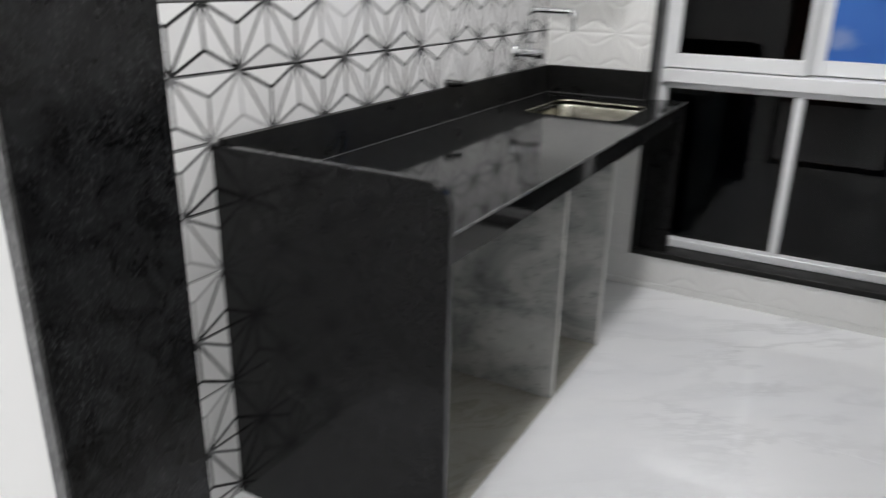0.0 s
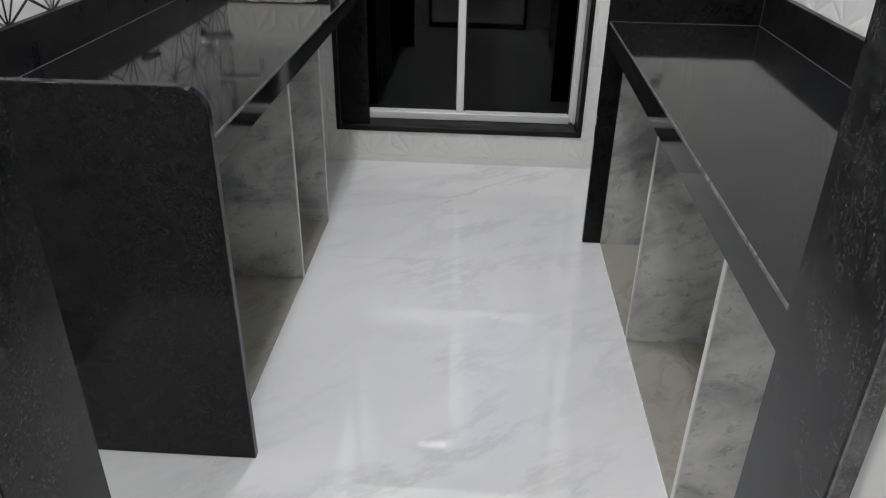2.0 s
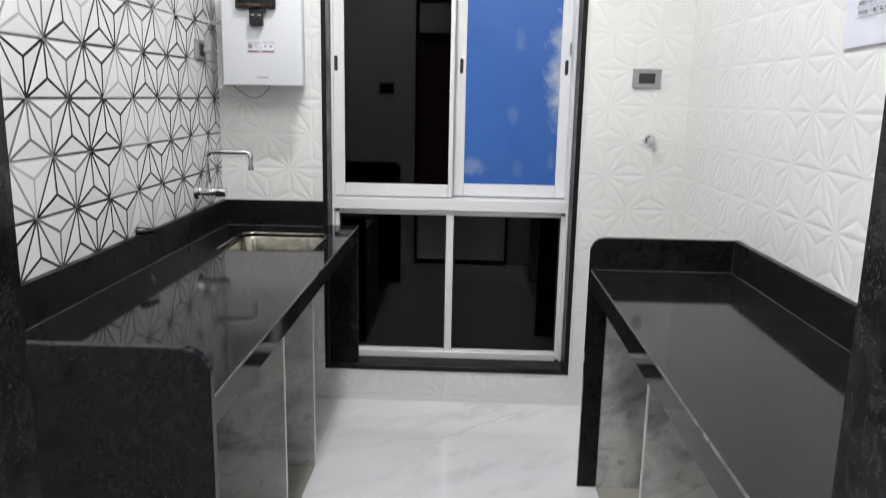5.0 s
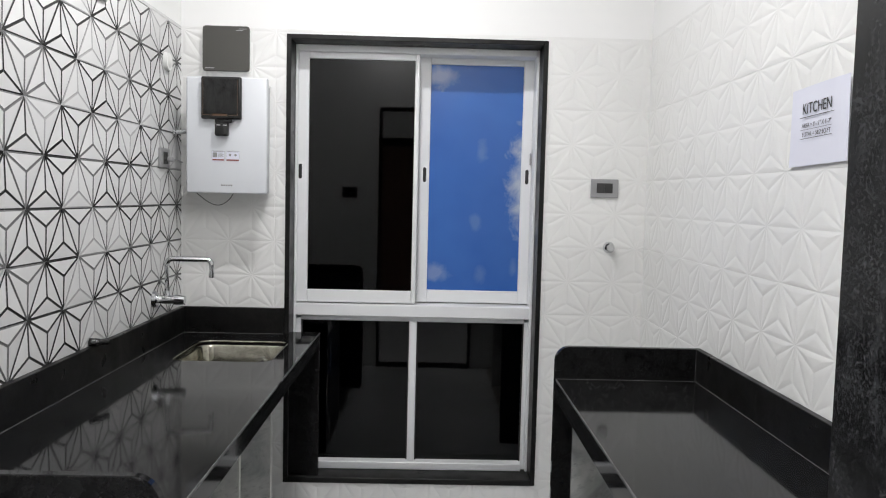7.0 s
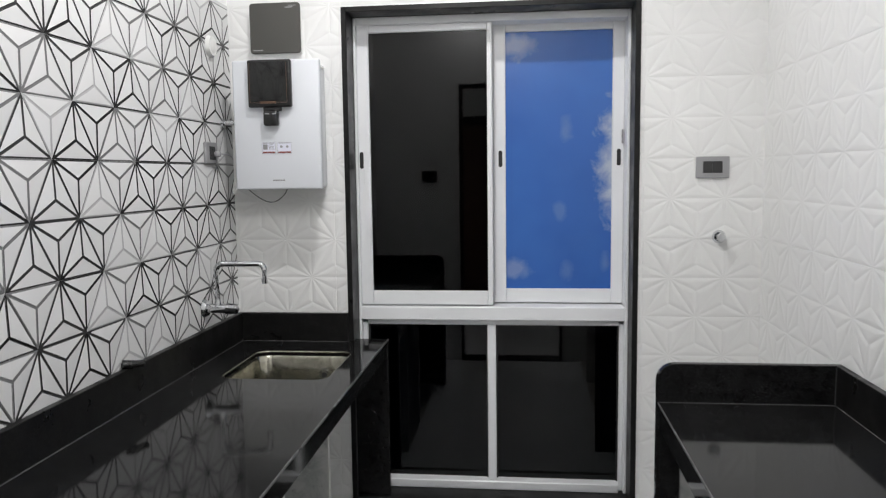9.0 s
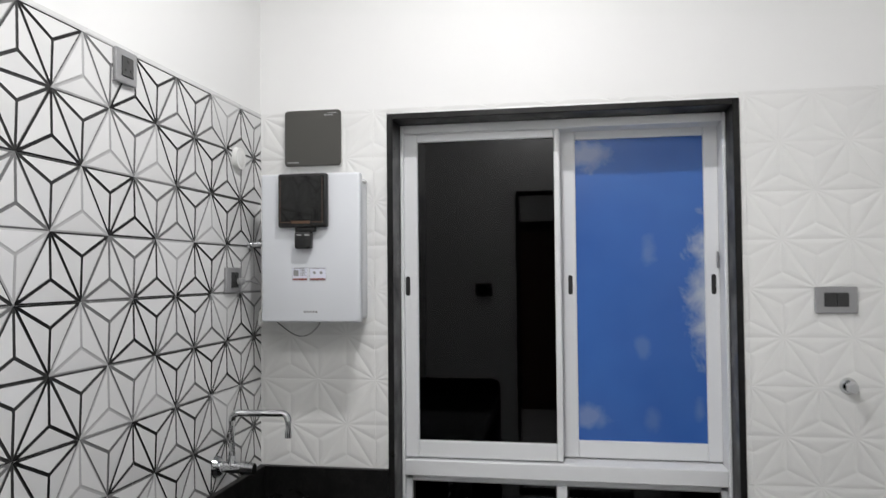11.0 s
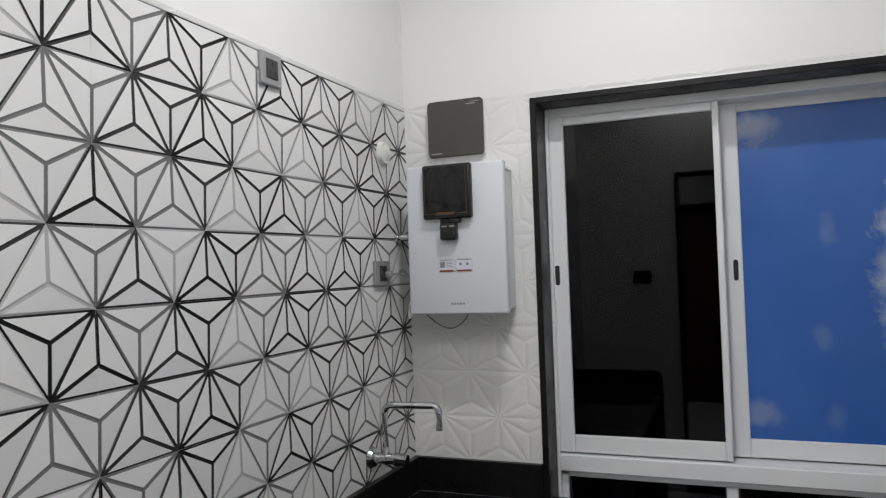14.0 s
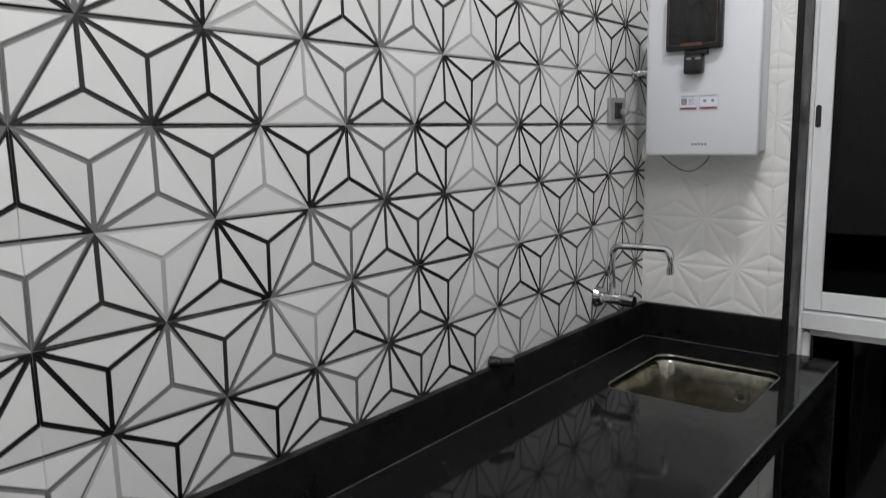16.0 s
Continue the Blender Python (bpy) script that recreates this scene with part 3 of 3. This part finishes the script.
# ---- things on the walls ----
def purifier():
    p = thing("water_purifier", (0.238, 0.0, 1.415), "white wall-mounted water purifier with a black front panel", "water purifier")
    body = part("body", box(0.096, 0.379, -0.142, 0.0, 1.420, 1.880, 0.010, 3), PLASTIC_W, p, "", True)
    part("front_cover", box(0.076, 0.402, -0.172, -0.140, 1.415, 1.884, 0.008, 3), PLASTIC_W, p, "glossy white front cover", True)
    part("side_clip", box(0.379, 0.386, -0.12, -0.03, 1.862, 1.872, 0.003, 1), PLASTIC_M, body)
    panel = part("control_panel", box(0.143, 0.303, -0.198, -0.172, 1.712, 1.881, 0.007, 3), PLASTIC_B, p, "black control panel", True)
    part("display", box(0.150, 0.296, -0.200, -0.198, 1.734, 1.874, 0.0008, 1), GLOSS_B, panel, "glossy black display")
    for x0, x1 in ((0.1515, 0.183), (0.254, 0.2898)):
        part("trim_line", box(x0, x1, -0.2005, -0.198, 1.7275, 1.7290), GOLD, panel)
    for x0 in (0.1515, 0.2885):
        part("trim_line", box(x0, x0 + 0.0013, -0.2005, -0.198, 1.7290, 1.868), GOLD, panel)
    part("brand_bar", box(0.188, 0.249, -0.2005, -0.198, 1.7245, 1.7325), GOLD, panel, "small copper-coloured mark")
    nozzle = part("spout_block", box(0.196, 0.262, -0.190, -0.172, 1.698, 1.714, 0.003, 2), PLASTIC_B, p, "", True)
    part("tap_lever", box(0.199, 0.253, -0.205, -0.174, 1.645, 1.700, 0.008, 3), PLASTIC_B, nozzle, "black dispensing lever", True)
    for x0 in (0.208, 0.234):
        part("lever_slot", box(x0, x0 + 0.015, -0.206, -0.204, 1.686, 1.690), PLATE, nozzle)
    for x0, x1, kind in ((0.181, 0.232, 0), (0.238, 0.292, 1)):
        s = part("sticker", box(x0, x1, -0.1728, -0.172, 1.546, 1.588), PAPER, p, "small white sticker with a red strip")
        part("red_strip", box(x0 + 0.002, x1 - 0.002, -0.1732, -0.1728, 1.548, 1.5535), RED, s)
        for a0, a1, b0, b1 in ((x0, x1, 1.5872, 1.588), (x0, x1, 1.546, 1.5468), (x0, x0 + 0.0008, 1.5468, 1.5872), (x1 - 0.0008, x1, 1.5468, 1.5872)):
            part("border_line", box(a0, a1, -0.1732, -0.1728, b0, b1), INK_GREY, s)
        part("heading_bar", box(x0 + 0.004, x1 - 0.004, -0.1732, -0.1728, 1.583, 1.5855), INK_GREY, s)
        if kind == 0:
            part("dark_square", box(x0 + 0.004, x0 + 0.021, -0.1732, -0.1728, 1.561, 1.580), INK_GREY, s)
            for k in range(4):
                part("text_bar", box(x0 + 0.025, x1 - 0.004 - 0.004 * (k % 2), -0.1732, -0.1728, 1.562 + k * 0.005, 1.564 + k * 0.005), INK_GREY, s)
        else:
            for cx in (x0 + 0.016, x0 + 0.038):
                part("symbol", cyl((cx, -0.1728, 1.571), (cx, -0.1732, 1.571), 0.005, None, 10), INK_GREY, s)
    for k in range(5):
        part("mark_bar", box(0.218 + k * 0.0095, 0.225 + k * 0.0095, -0.1726, -0.172, 1.4455, 1.4515), INK_GREY, p)
    return p


purifier()
cable = tagged(part("purifier_cable", tube([(0.095 + 0.155 * k / 14, -0.10, 1.416 - 0.050 * math.sin(math.pi * (k / 14) ** 1.25) ** 0.8 if 0 < k < 14 else 1.418) for k in range(15)], 0.0022, 6), CABLE, None, "", True),
               "thin grey cable hanging under the water purifier", "cable")
pipe = tagged(part("purifier_pipe", tube([(0.078, -0.11, 1.44), (0.066, -0.11, 1.43), (0.05, -0.10, 1.41), (0.038, -0.09, 1.40), (0.03, -0.08, 1.415), (0.03, -0.07, 1.44), (0.045, -0.07, 1.47), (0.08, -0.07, 1.49)], 0.005, 8), PLASTIC_M, None, "", True),
              "curled white water pipe beside the purifier", "pipe")
inlet = thing("angle_valve", (0.0, -0.09, 1.665), "small chrome angle valve beside the purifier", "valve")
part("flange", cyl((0.004, -0.10, 1.665), (0.012, -0.10, 1.665), 0.018), CHROME, inlet, "", True)
part("body", cyl((0.012, -0.10, 1.665), (0.076, -0.10, 1.668), 0.009), CHROME, inlet, "", True)

cover = thing("grey_wall_box", (0.199, 0.0, 1.927), "flat dark grey square box with rounded corners", "wall box")
part("back", prism(rounded(0.100, 0.294, 1.927, 2.113, 0.012), 1, -0.020, 0.0), PLASTIC_M, cover, "pale backing plate", True)
part("cover_plate", prism(rounded(0.100, 0.296, 1.928, 2.116, 0.013), 1, -0.034, -0.020, 0.003), GREYBOX, cover, "", True)
part("mark_bar", box(0.240, 0.270, -0.0346, -0.034, 2.096, 2.0995), PLATE, cover)
part("mark_bar", box(0.252, 0.284, -0.0346, -0.034, 2.103, 2.105), PLATE, cover)
part("mark_bar", box(0.112, 0.150, -0.0346, -0.034, 1.9385, 1.9425), PLATE, cover)

disc = thing("wall_button", (0.0, -0.19, 1.935), "round white plastic button on the patterned tiles", "button")
part("cap", cyl((0.003, -0.19, 1.935), (0.018, -0.19, 1.935), 0.038, 0.034, 32), PLASTIC_M, disc, "", True)
part("button", cyl((0.018, -0.19, 1.935), (0.022, -0.19, 1.935), 0.026, 0.018, 28), PLASTIC_M, disc, "", True)


def socket_left(y0, y1, z0, z1, plug):
    s = thing("wall_socket", (0.0, (y0 + y1) / 2, z0), "silver-grey socket plate with a dark insert on patterned tiles" + (", plug in" if plug else ""), "socket", "wall sockets")
    part("plate", box(0.003, 0.014, y0, y1, z0, z1, 0.003, 2), PLATE, s)
    ym, zm = (y0 + y1) / 2, (z0 + z1) / 2
    m = part("insert", box(0.014, 0.0165, ym - 0.023, ym + 0.023, zm - 0.024, zm + 0.024, 0.001, 1), MODULE, s)
    for dy, dz, r in ((0, 0.012, 0.004), (-0.010, -0.008, 0.003), (0.010, -0.008, 0.003)):
        part("pin_hole", cyl((0.0160, ym + dy, zm + dz), (0.0168, ym + dy, zm + dz), r, None, 10), RUBBER, m)
    if plug:
        pl = part("plug", box(0.0168, 0.040, ym + 0.004, ym + 0.026, zm - 0.014, zm + 0.006, 0.006, 2), PLATE, s, "pale grey plug", True)
        part("plug_cable", tube([(0.035, ym + 0.018, zm - 0.004), (0.042, ym + 0.05, zm - 0.003), (0.05, ym + 0.09, zm - 0.012)], 0.003, 8), PLATE, pl, "", True)
    return s


socket_left(-0.840, -0.756, 2.022, 2.103, False)
socket_left(-0.279, -0.178, 1.511, 1.589, True)
sr = thing("wall_socket", (1.822, 0.0, 1.436), "silver-grey socket plate with a dark insert on white tiles", "socket", "wall sockets")
part("plate", box(1.763, 1.882, -0.012, -0.002, 1.436, 1.516, 0.003, 2), PLATE, sr)
for x0 in (1.788, 1.8225):
    part("insert", box(x0, x0 + 0.034, -0.0145, -0.012, 1.456, 1.498, 0.001, 1), MODULE, sr)
sw = thing("switch_plate", (0.42, -L, 1.42), "dark switch plate on the wall beside the doorway", "switch")
part("plate", box(0.36, 0.48, -L, -L + 0.01, 1.40, 1.49, 0.003, 2), MODULE, sw)
part("rocker", box(0.375, 0.465, -L + 0.01, -L + 0.013, 1.415, 1.475, 0.001, 1), PLASTIC_B, sw)

sign = thing("paper_sign", (W - 0.001, -1.426, 1.517), "white paper sign with a printed room name and area", "sign")
tilt = Matrix.Translation((W - 0.0065, -1.426, 1.620)) @ Matrix.Rotation(radians(-1.2), 4, "X")
sheet = bmesh.new()
bmesh.ops.create_grid(sheet, x_segments=10, y_segments=8, size=0.5, matrix=Matrix.Diagonal((0.272, 0.196, 1, 1)))
for v in sheet.verts:
    v.co.z = 0.0035 * math.sin(v.co.x * 14 + 1) * (v.co.y + 0.105) / 0.2 + 0.0005
face = Matrix(((0, 0, -1, 0), (-1, 0, 0, 0), (0, 1, 0, 0), (0, 0, 0, 1)))
bmesh.ops.transform(sheet, matrix=tilt @ face, verts=sheet.verts)
part("sheet", sheet, PAPER, sign)
LIFT = Matrix.Translation((-0.005, 0, 0))
words("KITCHEN", 0.038, LIFT @ tilt @ face @ Matrix.Translation((0.0, 0.042, 0)) @ Matrix.Diagonal((0.86, 1, 1, 1)), INK, "room_name", sign)
words("AREA = 8'-11\" X 6'-7\"", 0.0150, LIFT @ tilt @ face @ Matrix.Translation((0, 0.001, 0)), INK, "area_line", sign)
words("TOTAL = 58.7 SQ.FT", 0.0150, LIFT @ tilt @ face @ Matrix.Translation((0, -0.021, 0)), INK, "total_line", sign)
for y, half, h in ((0.022, 0.079, 0.0018), (-0.009, 0.074, 0.0009), (-0.031, 0.074, 0.0012)):
    u = box(-half, half, y - h / 2, y + h / 2, 0, 0.0002)
    bmesh.ops.transform(u, matrix=LIFT @ tilt @ face, verts=u.verts)
    part("underline", u, INK, sign)

# ---- lamps' bodies ----
for lx, ly in LAMPS:
    d = thing("strip_light", (lx, ly, H), "short slim white ceiling light, lit", "light", "ceiling lights")
    part("housing", box(lx - 0.125, lx + 0.125, ly - 0.035, ly + 0.035, H - 0.03, H, 0.004, 2), PLASTIC_M, d)
    part("diffuser", box(lx - 0.11, lx + 0.11, ly - 0.025, ly + 0.025, H - 0.034, H - 0.03), LAMP, d, "glowing white diffuser")
# assumed body for the added hall lamp; no such fixture is in view
hl = thing("assumed_hall_light", (-0.65, -4.0, H), "assumed square hall ceiling light, out of view, added to light the hall", "light")
part("frame", box(-0.95, -0.35, -4.3, -3.7, H - 0.03, H, 0.004, 1), PLASTIC_M, hl)
hd = thing("door_2", (0.9, -6.0, 0), "dark brown wooden door in a dark frame in the hall", "door", kind="structure")
part("leaf", box(0.3, 1.15, -6.0, -5.96, 0, 2.05, 0.004, 1), WOOD, hd)
part("door_frame", joined_boxes((0.2, 0.3, -6.0, -5.94, 0, 2.15), (1.15, 1.25, -6.0, -5.94, 0, 2.15), (0.3, 1.15, -6.0, -5.94, 2.05, 2.15)), GRANITE_ROUGH, hd)

# ---- tiles ----
GRID = 2.104                                   # height of the topmost row of stars
A, R, TH, TW = 0.1961, 0.1483, 0.2966, 0.5883     # star spacing, row spacing, tile height and width


def clip(poly, k, value, sign):
    out = []
    for i, p in enumerate(poly):
        q = poly[(i + 1) % len(poly)]
        a, b = sign * (p[k] - value), sign * (q[k] - value)
        if a >= 0:
            out.append(p)
        if (a > 0 > b) or (a < 0 < b):
            s = a / (a - b)
            out.append(tuple(p[j] + (q[j] - p[j]) * s for j in range(3)))
    return out


# Shades of the triangles of the three printed designs, upper and lower band, from one seam to the next:
# K black, D charcoal, G grey, P pale grey.
DESIGNS = {"A": ("KPGDGK", "GDKGKP"), "B": ("KGPKDG", "GPDKDD"), "C": ("KKPDGG", "GGKKPD")}
LAYING = ("BABCA", "ACCBA", "BABCB", "BABAC", "CBACB")     # designs in each course, from the window wall on
SHADE = {"K": 1, "D": 2, "G": 3, "P": 4}


def star_faces(height, line, lift=0.0, design=None):
    """Faces (outline, ink) of one tile, u 0..TW, v 0..TH from its lower edge: triangles folded up to their middles, with inked folds."""
    out = []
    for band in range(3):
        v0, v1 = band * R, (band + 1) * R
        o0 = A / 2 if band == 1 else 0.0
        o1 = 0.0 if band == 1 else A / 2
        for i in range(-1, 4):
            x = i * A
            for tri in (((x + o0, v0), (x + o0 + A, v0), (x + o0 + A / 2, v1)), ((x + o1, v1), (x + o1 + A, v1), (x + o1 + A / 2, v0))):
                c = (sum(p[0] for p in tri) / 3, sum(p[1] for p in tri) / 3)
                ink = SHADE[DESIGNS[design][1 - band][round(2 * c[0] / A) % 6]] if design and band < 2 else 0
                for k in range(3):
                    a, b = tri[k], tri[(k + 1) % 3]
                    pts = [(*a, 0.0), (*b, 0.0), (*c, height)]
                    e = [math.dist(pts[(j + 1) % 3][:2], pts[(j + 2) % 3][:2]) for j in range(3)]
                    per = sum(e)
                    inc = [sum(e[j] * pts[j][m] for j in range(3)) / per for m in range(3)]
                    area = abs((b[0] - a[0]) * (c[1] - a[1]) - (c[0] - a[0]) * (b[1] - a[1])) / 2
                    s = 1 - (line / 2) / (2 * area / per)
                    inner = [tuple(inc[m] + (p[m] - inc[m]) * s + (lift if m == 2 else 0.0) for m in range(3)) for p in pts]
                    if design:
                        out.append((inner, 0))
                    else:
                        # plain tiles: cushioned petals, domed once more inside their bevel
                        crown = [tuple(inc[m] + (p[m] - inc[m]) * s * 0.62 + (lift * 1.5 if m == 2 else 0.0) for m in range(3)) for p in pts]
                        out.append((crown, 0))
                        out += [([inner[j], inner[(j + 1) % 3], crown[(j + 1) % 3], crown[j]], 0) for j in range(3)]
                    for j in range(3):
                        out.append(([pts[j], pts[(j + 1) % 3], inner[(j + 1) % 3], inner[j]], ink))
    return out


def tile_mesh(faces, rect, materials):
    u0, u1, v0, v1 = rect
    verts, polys, slots = [], [], []
    for pts, ink in faces:
        for k, value, sign in ((0, u0, 1), (0, u1, -1), (1, v0, 1), (1, v1, -1)):
            pts = clip(pts, k, value, sign)
            if len(pts) < 3:
                break
        if len(pts) >= 3:
            polys.append(list(range(len(verts), len(verts) + len(pts))))
            verts += pts
            slots.append(ink)
    for a, b in (((u0, v0), (u1, v0)), ((u1, v0), (u1, v1)), ((u1, v1), (u0, v1)), ((u0, v1), (u0, v0))):
        n = len(verts)
        verts += [(*a, -0.006), (*b, -0.006), (*b, 0.0002), (*a, 0.0002)]
        polys.append([n, n + 1, n + 2, n + 3])
        slots.append(0)
    me = bpy.data.meshes.new("tile")
    me.from_pydata(verts, [], polys)
    for m in materials:
        me.materials.append(m)
    me.polygons.foreach_set("material_index", slots)
    me.update()
    return me


def lay_tiles(wall, to_world, width, start, holes, variants, materials, skip=None, gap=0.0003):
    """Lays tiles over a wall of the given width, in rows from TOP down, with rectangles left out."""
    shared = {}
    row = 0
    while GRID - row * TH > 0.02:
        vt = GRID - row * TH
        vb = max(vt - TH, 0.0)
        edge = TOP if row == 0 else vt
        col = 0
        u = start
        while u < width:
            ul, ur = max(u, 0.0), min(u + TW, width)
            rects = [(ul, ur, vb, edge)] if ur - ul > 0.004 else []
            for hx0, hx1, hz0, hz1 in holes:
                cut = []
                for a0, a1, b0, b1 in rects:
                    if hx0 >= a1 or hx1 <= a0 or hz0 >= b1 or hz1 <= b0:
                        cut.append((a0, a1, b0, b1))
                        continue
                    if hx0 > a0:
                        cut.append((a0, hx0, b0, b1))
                    if hx1 < a1:
                        cut.append((hx1, a1, b0, b1))
                    m0, m1 = max(a0, hx0), min(a1, hx1)
                    if hz1 < b1:
                        cut.append((m0, m1, hz1, b1))
                    if hz0 > b0:
                        cut.append((m0, m1, b0, hz0))
                rects = cut
            kind = LAYING[row % 5][col % 5] if len(variants) > 1 else "plain"
            for a0, a1, b0, b1 in rects:
                if a1 - a0 < 0.004 or b1 - b0 < 0.004 or (skip and skip(a0, a1, b0, b1)):
                    continue
                rect = tuple(round(v, 4) for v in (a0 - u + gap, a1 - u - gap, b0 - (vt - TH) + gap, b1 - (vt - TH) - gap))
                key = (kind, rect)
                if key not in shared:
                    shared[key] = tile_mesh(variants[kind], rect, materials)
                ob = new("tile", shared[key])
                ob.parent = wall
                ob.matrix_parent_inverse = wall.matrix_world.inverted()
                ob.matrix_basis = to_world @ Matrix.Translation((u, vt - TH, 0))
            u += TW
            col += 1
        row += 1


printed = {d: star_faces(0.0027, 0.0080, 0.0010, d) for d in DESIGNS}
plain = {"plain": star_faces(0.0002, 0.0150, 0.0011)}
# wall axes: along the wall, up, out of the wall
ON_LEFT = Matrix(((0, 0, 1, 0), (-1, 0, 0, 0), (0, 1, 0, 0), (0, 0, 0, 1)))
ON_BACK = Matrix(((1, 0, 0, 0), (0, 0, -1, 0), (0, 1, 0, 0), (0, 0, 0, 1)))
ON_RIGHT = Matrix(((0, 0, -1, W), (-1, 0, 0, 0), (0, 1, 0, 0), (0, 0, 0, 1)))
lay_tiles(wall_left, ON_LEFT, L, 0.160 - TW, [], printed, [TILE_L] + INKS, lambda a0, a1, b0, b1: b1 < 0.8 and a1 < 1.9)
lay_tiles(wall_back, ON_BACK, W, 0.205 - A * 2, [(WX0, WX1, WZ0, WZ1)], plain, [TILE_W])
lay_tiles(wall_right, ON_RIGHT, L, 0.089 - A, [], plain, [TILE_W])

# floor slabs
xs = [-2.0, -1.295, -0.695, -0.095, 0.505, 1.105, 1.705, 2.305, 2.905, 3.505, 4.0]
ys = [-6.0, -5.72, -4.52, -3.32, -2.12, -0.92, 0.0]
slabs = {}
for x0, x1 in zip(xs, xs[1:]):
    for y0, y1 in zip(ys, ys[1:]):
        size = (round(x1 - x0, 3), round(y1 - y0, 3))
        if size not in slabs:
            slabs[size] = shape(box(0.0003, size[0] - 0.0003, 0.0003, size[1] - 0.0003, -0.012, 0.0), FLOOR)
        s = new("floor_tile", slabs[size])
        s.parent = floor
        s.matrix_parent_inverse = floor.matrix_world.inverted()
        s.location = (x0, y0, 0)
